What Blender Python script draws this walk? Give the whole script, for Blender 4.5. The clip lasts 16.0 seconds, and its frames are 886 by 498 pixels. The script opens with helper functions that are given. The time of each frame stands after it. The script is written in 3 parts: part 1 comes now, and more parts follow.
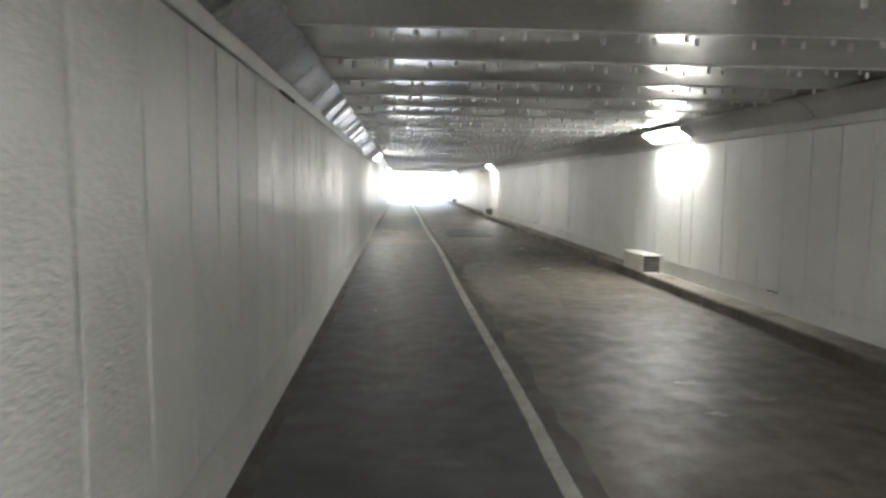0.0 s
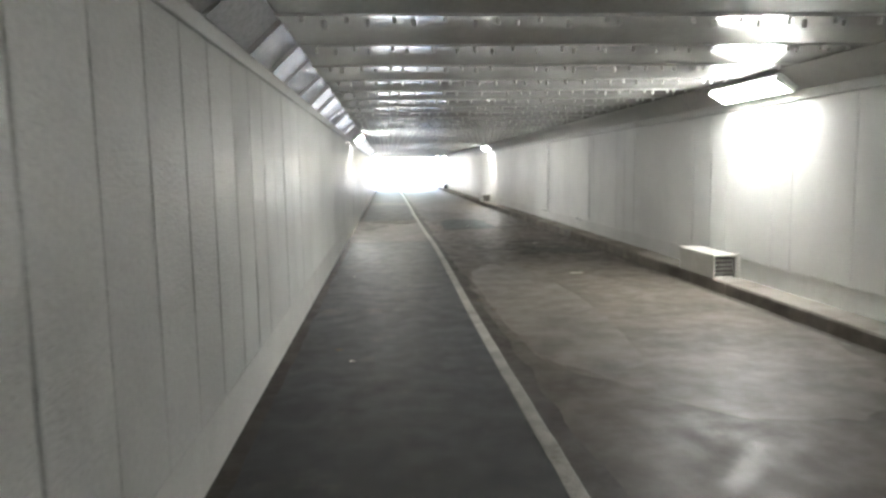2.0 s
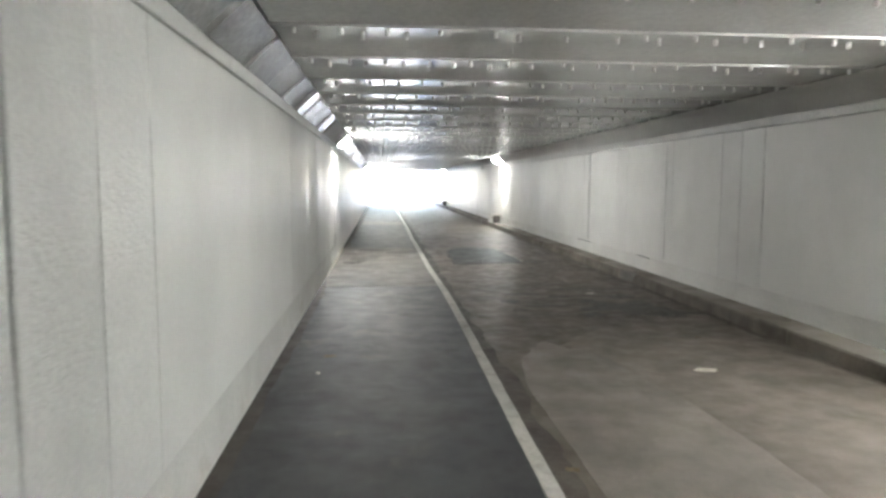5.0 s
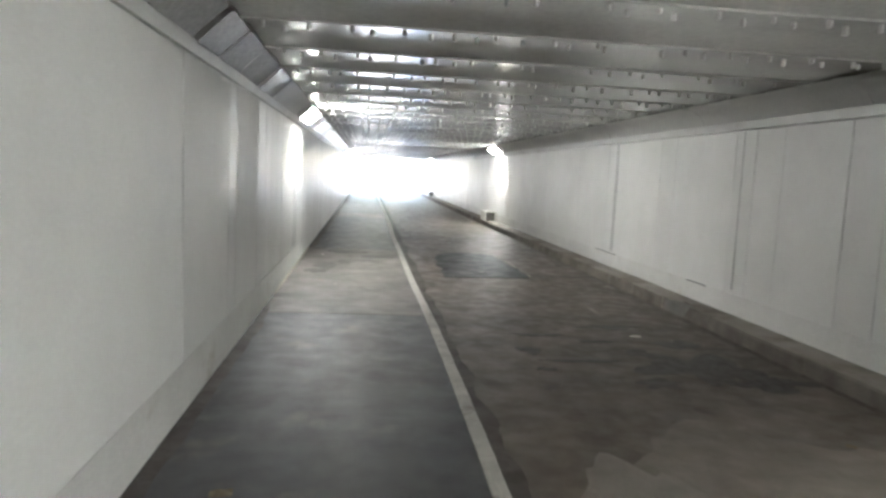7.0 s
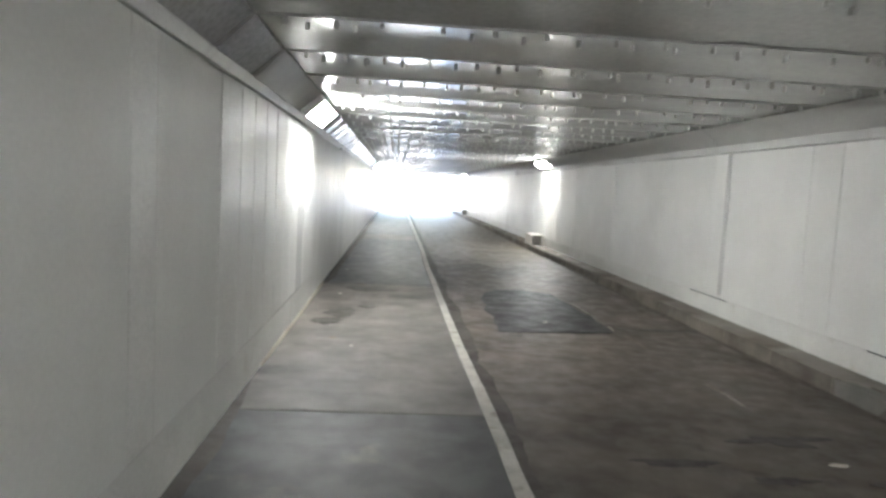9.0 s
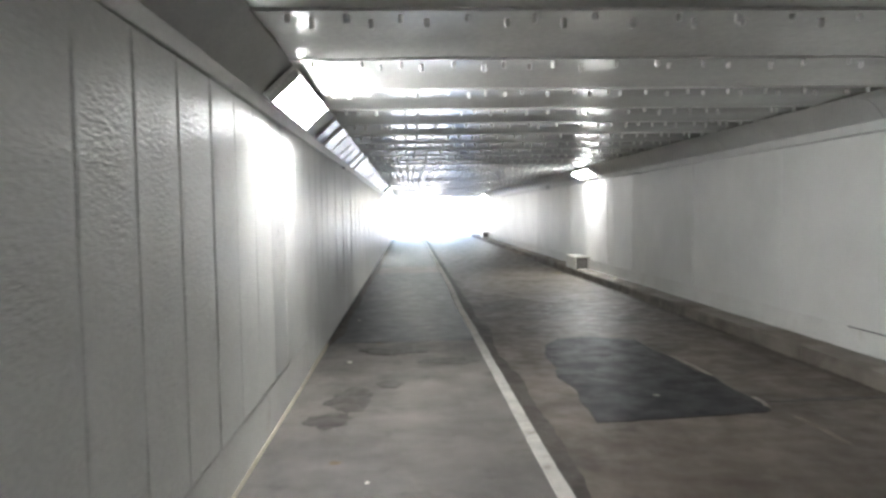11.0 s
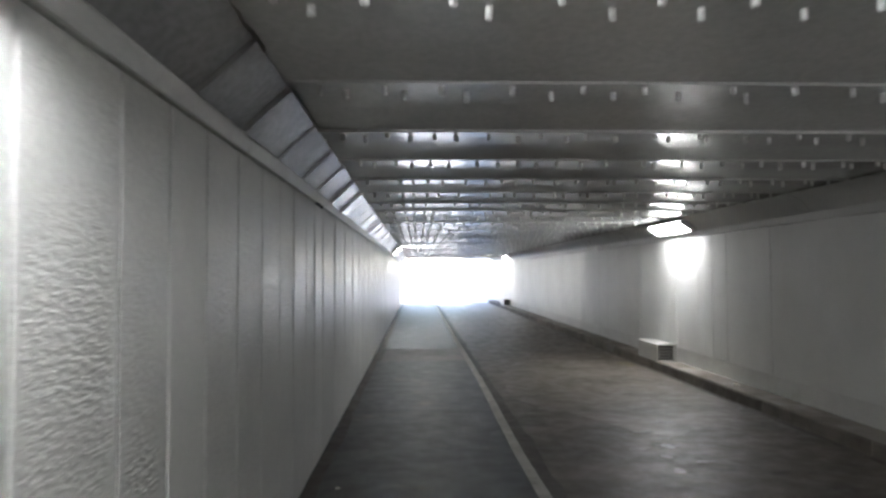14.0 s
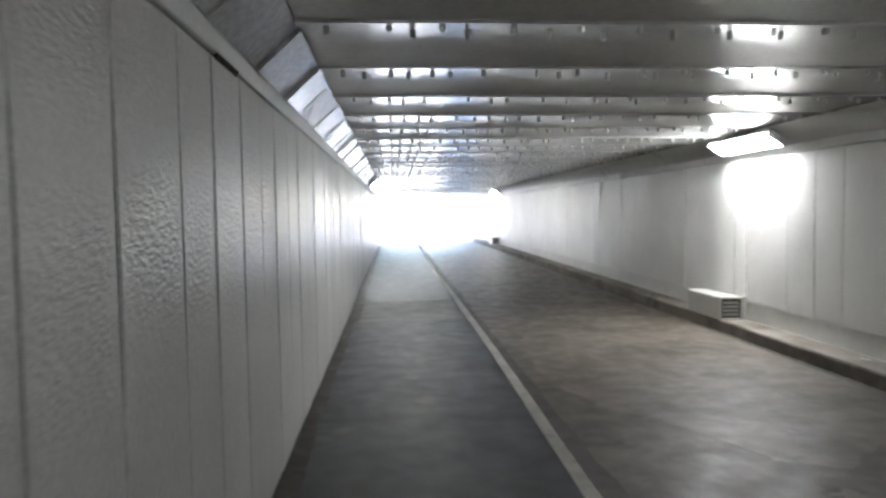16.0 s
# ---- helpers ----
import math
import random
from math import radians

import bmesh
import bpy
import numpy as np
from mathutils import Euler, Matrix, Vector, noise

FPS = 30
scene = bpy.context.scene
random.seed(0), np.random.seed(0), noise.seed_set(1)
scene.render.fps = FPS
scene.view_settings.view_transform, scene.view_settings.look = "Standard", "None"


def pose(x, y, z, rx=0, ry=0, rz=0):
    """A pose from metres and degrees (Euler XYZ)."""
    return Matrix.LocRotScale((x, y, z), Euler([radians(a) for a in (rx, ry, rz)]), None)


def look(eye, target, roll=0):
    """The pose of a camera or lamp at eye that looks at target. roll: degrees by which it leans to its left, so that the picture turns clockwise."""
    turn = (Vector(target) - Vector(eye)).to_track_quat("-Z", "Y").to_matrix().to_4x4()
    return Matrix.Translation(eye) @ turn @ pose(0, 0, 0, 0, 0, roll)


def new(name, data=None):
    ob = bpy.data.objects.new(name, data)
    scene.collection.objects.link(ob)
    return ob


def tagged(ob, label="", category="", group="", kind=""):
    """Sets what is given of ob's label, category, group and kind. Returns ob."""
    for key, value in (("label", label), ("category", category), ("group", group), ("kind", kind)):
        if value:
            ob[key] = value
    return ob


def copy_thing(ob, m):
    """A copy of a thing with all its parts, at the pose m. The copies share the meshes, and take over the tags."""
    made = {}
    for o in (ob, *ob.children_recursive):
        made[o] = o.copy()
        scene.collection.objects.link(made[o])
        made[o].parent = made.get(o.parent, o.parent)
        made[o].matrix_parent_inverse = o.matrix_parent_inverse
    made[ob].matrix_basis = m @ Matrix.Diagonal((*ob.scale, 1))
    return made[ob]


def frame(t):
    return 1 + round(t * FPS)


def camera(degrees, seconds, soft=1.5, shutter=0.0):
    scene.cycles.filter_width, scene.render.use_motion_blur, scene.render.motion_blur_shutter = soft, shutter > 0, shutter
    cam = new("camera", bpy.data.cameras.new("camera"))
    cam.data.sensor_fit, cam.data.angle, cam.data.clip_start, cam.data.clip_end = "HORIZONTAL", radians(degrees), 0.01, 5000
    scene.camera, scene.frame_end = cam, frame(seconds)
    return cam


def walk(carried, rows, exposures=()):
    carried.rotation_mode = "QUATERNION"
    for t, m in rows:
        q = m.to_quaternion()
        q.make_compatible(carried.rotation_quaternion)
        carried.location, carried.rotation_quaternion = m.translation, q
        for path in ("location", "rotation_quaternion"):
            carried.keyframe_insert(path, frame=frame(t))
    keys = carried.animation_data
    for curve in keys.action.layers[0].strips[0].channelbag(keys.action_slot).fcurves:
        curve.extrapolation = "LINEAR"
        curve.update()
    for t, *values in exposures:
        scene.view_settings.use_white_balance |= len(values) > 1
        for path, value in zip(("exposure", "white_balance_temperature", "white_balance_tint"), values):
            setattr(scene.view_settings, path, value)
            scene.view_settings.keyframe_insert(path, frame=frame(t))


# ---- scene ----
cam = camera(65.78, 16.0, soft=2.9, shutter=0.5)
# seconds, x, y, z, yaw, pitch, roll
ROWS = [
    (0.0, 0.384, -0.000, 1.505, -3.62, -5.47, -0.62),
    (0.5, 0.406, 0.667, 1.502, -5.37, -5.69, -1.70),
    (1.0, 0.415, 1.378, 1.497, -5.83, -5.76, 0.88),
    (1.5, 0.442, 2.083, 1.484, -6.05, -7.25, -0.09),
    (2.0, 0.431, 2.781, 1.469, -4.59, -6.66, 0.98),
    (2.5, 0.451, 3.439, 1.462, -6.40, -6.75, -0.89),
    (3.0, 0.441, 4.154, 1.462, -6.02, -6.35, 0.17),
    (3.5, 0.425, 4.813, 1.467, -6.97, -6.09, 0.57),
    (4.0, 0.419, 5.522, 1.472, -4.69, -5.11, -0.76),
    (6.5, 0.552, 8.909, 1.487, -6.00, -6.34, 0.59),
    (7.0, 0.600, 9.598, 1.494, -6.28, -6.27, -2.66),
    (7.5, 0.625, 10.253, 1.505, -5.47, -5.44, -1.00),
    (8.0, 0.636, 10.906, 1.511, -4.35, -5.06, -3.59),
    (10.5, 0.506, 14.123, 1.469, -2.82, -4.29, 0.00),
    (11.0, 0.502, 14.807, 1.460, -2.80, -3.06, 0.92),
    (11.5, 0.492, 15.510, 1.459, -2.53, -3.21, -1.94),
    (12.0, 0.472, 16.207, 1.477, -5.05, -3.00, -0.68),
    (12.5, 0.457, 16.906, 1.526, -2.39, -2.62, -3.15),
    (13.0, 0.434, 17.621, 1.570, -2.86, -0.87, 1.08),
    (13.5, 0.402, 18.326, 1.571, -1.52, -0.43, -3.10),
    (14.0, 0.375, 19.034, 1.551, -2.13, 2.09, 0.23),
    (14.5, 0.371, 19.745, 1.531, -4.11, -0.63, -0.69),
    (15.0, 0.298, 20.456, 1.523, -3.84, -2.88, 1.97),
    (15.5, 0.268, 21.181, 1.523, -5.33, -4.20, -0.49),
    (16.0, 0.229, 21.815, 1.521, -4.13, -3.16, 0.85),
]
EXPOSURES = [(0.0, 4.56, 6500.0, 10.0), (1.5, 4.66, 6450.0, 10.0), (4.0, 4.91, 6400.0, 10.5), (8.0, 4.86, 6300.0, 10.5), (10.5, 4.76, 6250.0, 11.0), (11.0, 4.49, 6230.0, 11.5), (12.0, 4.16, 6250.0, 12.0), (13.0, 3.82, 6150.0, 12.5), (13.5, 3.97, 6150.0, 12.5), (14.0, 3.78, 6150.0, 12.5), (16.0, 4.39, 6150.0, 12.5)]
walk(cam, [(t, pose(x, y, z, 90 + pitch, roll, yaw)) for t, x, y, z, yaw, pitch, roll in ROWS], EXPOSURES)

# ---- plan, in metres: x across, y along the tunnel, z up ----
Y0, Y1 = -20.0, 56.0            # the two portals
XL, XR = -0.425, 4.5            # faces of the wall panels
ZB_L, ZB_R = 0.33, 0.36         # top of the smooth band at the wall's foot
ZP, ZPL = 2.085, 2.11           # tops of the right and left wall panels
ZF, ZFL = 2.18, 2.185           # tops of the right and left fascia
ZC = 2.374                      # ceiling
XCL, XCR = -0.176, 4.172        # where the coves meet the ceiling
XK, ZK = 4.17, 0.145            # face and top of the kerb
XS0, XS1 = 1.205, 1.3           # edging strip between footway and road
ZW = 0.025                      # footway over the road
PITCH = 0.463                   # rhythm of the wall joints
LAMPS_L = (-0.55, 19.0, 38.55)
LAMPS_R = (-10.3, 9.27, 28.85, 48.4)
LAMP = 1.38

# ---- light ----
SUN_EL, SUN_AZ = 52.0, 28.0     # elevation; degrees from the way ahead towards the right
world = bpy.data.worlds.new("sky")
scene.world = world
world.use_nodes = True
sky = world.node_tree.nodes.new("ShaderNodeTexSky")
sky.sky_type, sky.sun_disc = "NISHITA", False
sky.sun_elevation, sky.sun_rotation = radians(SUN_EL), radians(SUN_AZ)
world.node_tree.links.new(sky.outputs[0], world.node_tree.nodes["Background"].inputs["Color"])
world.node_tree.nodes["Background"].inputs["Strength"].default_value = 0.1
sun = bpy.data.lights.new("sun", "SUN")
sun.energy, sun.angle, sun.color = 2.0, radians(0.5), (1.0, 0.95, 0.88)
sun_dir = Vector((math.sin(radians(SUN_AZ)) * math.cos(radians(SUN_EL)), math.cos(radians(SUN_AZ)) * math.cos(radians(SUN_EL)), math.sin(radians(SUN_EL))))
new("sun", sun).matrix_world = look(sun_dir * 80, (0, 0, 0))
LAMP_GLOW = 4.3


# ---- materials ----
def surface(name, dark, light, scale=1.5, rough=(0.4, 0.6), grain=40.0, bumps=(), metal=0.0, vary=0.0, stains=None, stretch=(1, 1, 1), island=False, gloss=0.5, speck=1.0, sheen=None):
    """A painted or mineral surface: two colours mixed by broad and fine noise, gloss that varies, layers of relief
    bumps: (scale, stretch, depth in metres, octaves); stains: (scale, low, high, colour); vary: tone from piece to piece; sheen: (scale, stretch) of the
    patches of gloss."""
    m = bpy.data.materials.new(name)
    m.use_nodes = True
    t = m.node_tree
    p = t.nodes["Principled BSDF"]
    geo = t.nodes.new("ShaderNodeNewGeometry")

    def mapped(k):
        n = t.nodes.new("ShaderNodeMapping")
        n.inputs["Scale"].default_value = k
        t.links.new(geo.outputs["Position"], n.inputs["Vector"])
        return n.outputs["Vector"]

    def noise_of(s, k=(1, 1, 1), detail=5.0, roughness=0.6):
        n = t.nodes.new("ShaderNodeTexNoise")
        n.inputs["Scale"].default_value, n.inputs["Detail"].default_value, n.inputs["Roughness"].default_value = s, detail, roughness
        t.links.new(mapped(k), n.inputs["Vector"])
        return n.outputs["Fac"]

    def ramp(fac, lo, hi, a=0.0, b=1.0):
        n = t.nodes.new("ShaderNodeMapRange")
        n.interpolation_type = "SMOOTHSTEP"
        for key, v in (("From Min", lo), ("From Max", hi), ("To Min", a), ("To Max", b)):
            n.inputs[key].default_value = v
        t.links.new(fac, n.inputs["Value"])
        return n.outputs["Result"]

    def mix(fac, a, b, mode="MIX"):
        n = t.nodes.new("ShaderNodeMix")
        n.data_type, n.blend_type = "RGBA", mode
        for sock, v in ((n.inputs[0], fac), (n.inputs[6], a), (n.inputs[7], b)):
            if hasattr(v, "is_linked"):
                t.links.new(v, sock)
            else:
                sock.default_value = v if isinstance(v, float) else (*v, 1)
        return n.outputs[2]

    broad = ramp(noise_of(scale, stretch), 0.3, 0.7)
    colour = mix(broad, dark, light)
    fine = ramp(noise_of(grain, detail=2.0), 0.25, 0.75, 1.0 - 0.18 * speck, 1.0 + 0.12 * speck)
    grey = t.nodes.new("ShaderNodeCombineColor")
    for s in grey.inputs[:3]:
        t.links.new(fine, s)
    colour = mix(1.0, colour, grey.outputs[0], "MULTIPLY")
    if stains:
        s, lo, hi, c = stains
        colour = mix(ramp(noise_of(s, stretch, 7.0, 0.65), lo, hi), colour, c)
    if vary:
        if island:
            src = geo.outputs["Random Per Island"]
        else:
            src = t.nodes.new("ShaderNodeObjectInfo").outputs["Random"]
        tone = ramp(src, 0.0, 1.0, 1.0 - vary, 1.0 + vary)
        g2 = t.nodes.new("ShaderNodeCombineColor")
        for q in g2.inputs[:3]:
            t.links.new(tone, q)
        colour = mix(1.0, colour, g2.outputs[0], "MULTIPLY")
    t.links.new(colour, p.inputs["Base Color"])
    sheen = sheen or (scale * 2.7, stretch)
    t.links.new(ramp(noise_of(sheen[0], sheen[1]), 0.3, 0.7, rough[0], rough[1]), p.inputs["Roughness"])
    p.inputs["Metallic"].default_value, p.inputs["Specular IOR Level"].default_value = metal, gloss
    normal = None
    for s, k, depth, *fine_steps in bumps:
        b = t.nodes.new("ShaderNodeBump")
        b.inputs["Strength"].default_value, b.inputs["Distance"].default_value = 1.0, depth
        t.links.new(noise_of(s, k, fine_steps[0] if fine_steps else 4.0, 0.55), b.inputs["Height"])
        if normal:
            t.links.new(normal, b.inputs["Normal"])
        normal = b.outputs["Normal"]
    if normal:
        t.links.new(normal, p.inputs["Normal"])
    return m


def glow(name, colour, strength):
    m = bpy.data.materials.new(name)
    m.use_nodes = True
    p = m.node_tree.nodes["Principled BSDF"]
    p.inputs["Base Color"].default_value = (0.9, 0.9, 0.9, 1)
    p.inputs["Emission Color"].default_value = (*colour, 1)
    p.inputs["Emission Strength"].default_value = strength
    return m


M_rough = surface("hammered white paint", (0.74, 0.74, 0.715), (0.83, 0.83, 0.805), 1.2, (0.28, 0.38), 60, [(58, (1, 0.46, 1.1), 0.0058, 2.0)], vary=0.05, gloss=0.45, sheen=(1.8, (1, 1, 0.07)), speck=0.4)
M_plain = surface("smooth white paint", (0.76, 0.76, 0.735), (0.84, 0.84, 0.815), 0.9, (0.36, 0.52), 50, [(6, (1, 1, 0.5), 0.005), (70, (1, 1, 1), 0.001)], vary=0.04, gloss=0.42, sheen=(1.8, (1, 1, 0.06)), speck=0.2)
M_grey = surface("smooth paint greyed for shade", (0.54, 0.54, 0.525), (0.62, 0.62, 0.605), 1.5, (0.4, 0.5), 50, [(5, (1, 1, 1), 0.002)], speck=0.15)
M_band = surface("scuffed white plinth paint", (0.7, 0.695, 0.67), (0.8, 0.795, 0.77), 1.2, (0.4, 0.6), 60, [(14, (1, 1, 1), 0.003), (90, (1, 1, 1), 0.001)], stains=(2.2, 0.56, 0.82, (0.5, 0.46, 0.38)), speck=0.4)
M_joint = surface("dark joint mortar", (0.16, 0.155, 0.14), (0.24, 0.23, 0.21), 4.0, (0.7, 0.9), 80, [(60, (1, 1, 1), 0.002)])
M_trim = surface("fascia paint", (0.62, 0.62, 0.595), (0.74, 0.74, 0.715), 1.0, (0.35, 0.5), 60, [(12, (1, 0.3, 1), 0.004)], stains=(2.5, 0.58, 0.8, (0.4, 0.38, 0.34)), speck=0.4)
M_ceiling = surface("gloss grey steel paint", (0.55, 0.55, 0.53), (0.65, 0.65, 0.63), 0.8, (0.12, 0.22), 30, [(3.0, (1.0, 0.7, 1), 0.0025), (14, (1, 1, 1), 0.0004)], vary=0.05, island=True, stretch=(0.5, 1, 1), speck=0.5)
M_bolt = surface("painted bolt", (0.6, 0.6, 0.58), (0.72, 0.72, 0.7), 20, (0.2, 0.35), 60)
M_foil = surface("glossy silver-grey sheet", (0.82, 0.83, 0.84), (0.9, 0.91, 0.92), 3.0, (0.15, 0.26), 30, [(3, (0.6, 1.6, 0.6), 0.002), (14, (0.6, 1.3, 0.6), 0.0006)], metal=0.28, gloss=1.0, vary=0.08)
M_cove = surface("grey cove paint", (0.78, 0.775, 0.755), (0.86, 0.855, 0.83), 1.2, (0.28, 0.42), 50, [(8, (1, 0.6, 1), 0.004)], vary=0.05, stains=(2.5, 0.6, 0.85, (0.52, 0.5, 0.46)), speck=0.4)
M_walk = surface("dark footway asphalt", (0.027, 0.028, 0.031), (0.052, 0.053, 0.056), 1.7, (0.45, 0.58), 120, [(2.2, (0.35, 1.5, 1), 0.002), (7, (0.5, 1, 1), 0.0007), (140, (1, 1, 1), 0.002)], stains=(1.6, 0.56, 0.74, (0.12, 0.102, 0.084)))
M_dusty_lit = surface("dusty asphalt lightened for lamp", (0.088, 0.081, 0.072), (0.165, 0.152, 0.136), 1.6, (0.5, 0.65), 120, [(1.6, (0.8, 1.2, 1), 0.002), (9, (1, 1, 1), 0.002), (140, (1, 1, 1), 0.002)], stains=(1.8, 0.55, 0.72, (0.06, 0.055, 0.05)))
M_road = surface("worn concrete road", (0.071, 0.057, 0.044), (0.142, 0.119, 0.096), 1.3, (0.4, 0.64), 110, [(2.4, (1, 1, 1), 0.003), (7, (1, 1, 1), 0.0008), (120, (1, 1, 1), 0.001)], sheen=(5.0, (1, 1, 1)), gloss=0.4, stains=(1.7, 0.55, 0.72, (0.05, 0.04, 0.032)))
M_patch = surface("black asphalt repair", (0.01, 0.01, 0.011), (0.022, 0.022, 0.024), 1.5, (0.42, 0.62), 160, [(5, (1, 1, 1), 0.002), (150, (1, 1, 1), 0.0015)], gloss=0.35)
M_worn = surface("worn dark road skin", (0.03, 0.026, 0.022), (0.06, 0.052, 0.044), 4.0, (0.45, 0.62), 110, [(7, (1, 1, 1), 0.005), (120, (1, 1, 1), 0.0025)])
M_pale = surface("pale road concrete", (0.1, 0.085, 0.068), (0.19, 0.167, 0.14), 1.4, (0.42, 0.64), 110, [(2.4, (1, 1, 1), 0.003), (7, (1, 1, 1), 0.0008), (120, (1, 1, 1), 0.001)], sheen=(5.0, (1, 1, 1)), gloss=0.4)
M_scuff_glint = surface("polished road skin with glint", (0.08, 0.068, 0.055), (0.16, 0.14, 0.118), 5.0, (0.33, 0.5), 110, [(9, (1, 1, 1), 0.005), (40, (1, 1, 1), 0.0015)])
M_screed = surface("pale screed repair", (0.115, 0.102, 0.086), (0.195, 0.175, 0.15), 1.6, (0.42, 0.6), 110, [(2.4, (1, 1, 1), 0.003), (120, (1, 1, 1), 0.002)])
M_strip = surface("pale edging concrete", (0.38, 0.365, 0.33), (0.52, 0.5, 0.46), 5.0, (0.6, 0.8), 90, [(40, (1, 1, 1), 0.003)], vary=0.1, stains=(6.0, 0.55, 0.75, (0.2, 0.17, 0.14)))
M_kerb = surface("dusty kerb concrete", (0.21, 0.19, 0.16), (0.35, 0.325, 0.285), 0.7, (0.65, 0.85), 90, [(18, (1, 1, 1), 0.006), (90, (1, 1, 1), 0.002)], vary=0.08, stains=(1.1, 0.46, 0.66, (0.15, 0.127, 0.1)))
M_face = surface("darker brown kerb face", (0.12, 0.103, 0.085), (0.22, 0.195, 0.165), 2.5, (0.7, 0.9), 90, [(18, (1, 1, 1), 0.006)], vary=0.1)
M_unit = surface("cream enamelled steel", (0.62, 0.61, 0.56), (0.72, 0.71, 0.67), 3.0, (0.3, 0.45), 60, stains=(5.0, 0.62, 0.8, (0.42, 0.38, 0.3)))
M_slat = surface("dark louvre steel", (0.05, 0.048, 0.045), (0.09, 0.085, 0.08), 12, (0.4, 0.6), 60)
M_louvre = surface("dusty louvre steel", (0.22, 0.21, 0.195), (0.32, 0.31, 0.29), 12, (0.5, 0.7), 60)
M_dark = surface("black gap", (0.02, 0.02, 0.02), (0.04, 0.04, 0.038), 9, (0.8, 0.95), 60)
M_silt_shade = surface("brown silt and edging shade", (0.04, 0.034, 0.028), (0.085, 0.073, 0.06), 2, (0.55, 0.75), 90, [(20, (1, 1, 1), 0.005)], stains=(7.0, 0.55, 0.75, (0.09, 0.078, 0.064)))
M_dirt = surface("brown dirt", (0.066, 0.055, 0.045), (0.13, 0.11, 0.09), 5, (0.55, 0.75), 90, [(20, (1, 1, 1), 0.006)])
M_frame = surface("lamp housing", (0.62, 0.62, 0.6), (0.72, 0.72, 0.7), 4.0, (0.3, 0.45), 60)
M_lamp = glow("lamp diffuser", (1.0, 0.995, 0.95), LAMP_GLOW)
M_ground = surface("pale dry ground", (0.3, 0.28, 0.25), (0.4, 0.38, 0.34), 0.6, (0.7, 0.9), 20, [(3, (1, 1, 1), 0.02)])
M_concrete = surface("weathered concrete", (0.5, 0.495, 0.48), (0.62, 0.61, 0.59), 0.8, (0.7, 0.9), 30, [(6, (1, 1, 1), 0.006)], stains=(1.0, 0.55, 0.8, (0.22, 0.21, 0.19)))
M_paper = surface("pale scrap", (0.6, 0.56, 0.46), (0.75, 0.72, 0.64), 20, (0.6, 0.8), 90)
M_leaf = surface("dry leaf", (0.12, 0.085, 0.05), (0.2, 0.15, 0.085), 30, (0.6, 0.8), 90)
M_bead = surface("glossy white filler", (0.68, 0.68, 0.66), (0.76, 0.76, 0.74), 2.0, (0.1, 0.18), 60, [(6, (1, 1, 1), 0.002)])
M_dust = surface("yellowish road dust", (0.13, 0.11, 0.08), (0.24, 0.21, 0.15), 6.0, (0.7, 0.9), 60, [(30, (1, 1, 1), 0.003)])
M_yellow = surface("yellowish ledge light", (0.4, 0.36, 0.27), (0.5, 0.46, 0.37), 6.0, (0.5, 0.7), 60, [(30, (1, 1, 1), 0.003)])


# ---- building helpers ----
def box_bm(x0, x1, y0, y1, z0, z1, bevel=0.0, bm=None):
    bm = bm or bmesh.new()
    made = bmesh.ops.create_cube(bm, size=1)["verts"]
    for v in made:
        v.co = Vector(((x0 + x1) / 2 + v.co.x * (x1 - x0), (y0 + y1) / 2 + v.co.y * (y1 - y0), (z0 + z1) / 2 + v.co.z * (z1 - z0)))
    if bevel:
        edges = list({e for v in made for e in v.link_edges})
        bmesh.ops.bevel(bm, geom=edges, offset=bevel, segments=1, affect="EDGES")
    return bm


def mesh_of(name, bm, material):
    me = bpy.data.meshes.new(name)
    bmesh.ops.recalc_face_normals(bm, faces=bm.faces)
    bm.to_mesh(me)
    bm.free()
    me.materials.append(material)
    return me


def part(name, bm, material, parent=None, label=""):
    ob = new(name, mesh_of(name, bm, material))
    ob.parent = parent
    return tagged(ob, label)


def structure(name, bm, material, label, category):
    return tagged(part(name, bm, material), label, category, kind="structure")


def piece(name, me, parent, m=None):
    ob = new(name, me)
    ob.parent = parent
    if m is not None:
        ob.matrix_basis = m
    return ob


def prism_bm(profile, y0, y1, bm=None):
    """A profile of (x, z) corners drawn along y."""
    bm = bm or bmesh.new()
    a = [bm.verts.new((x, y0, z)) for x, z in profile]
    b = [bm.verts.new((x, y1, z)) for x, z in profile]
    n = len(profile)
    bm.faces.new(a), bm.faces.new(b[::-1])
    for i in range(n):
        bm.faces.new((a[i], b[i], b[(i + 1) % n], a[(i + 1) % n]))
    return bm


def blob_bm(cx, cy, rx, ry, z, seed, corners=26, wild=0.35, thick=0.004):
    """A thin slab with an uneven outline."""
    rng = random.Random(seed)
    bm = bmesh.new()
    off = rng.uniform(0, 50)
    ring = []
    for i in range(corners):
        a = 2 * math.pi * i / corners
        k = 1 + wild * noise.noise((math.cos(a) * 1.3 + off, math.sin(a) * 1.3, 0.0)) + wild * 0.4 * noise.noise((math.cos(a) * 4 + off, math.sin(a) * 4, 3.0))
        ring.append((cx + rx * k * math.cos(a), cy + ry * k * math.sin(a)))
    return slab_bm(ring, z, thick, bm)


def slab_bm(ring, z, thick=0.004, bm=None):
    bm = bm or bmesh.new()
    top = [bm.verts.new((x, y, z + thick)) for x, y in ring]
    low = [bm.verts.new((x, y, z - 0.002)) for x, y in ring]
    bm.faces.new(top)
    n = len(ring)
    for i in range(n):
        bm.faces.new((low[i], low[(i + 1) % n], top[(i + 1) % n], top[i]))
    return bm


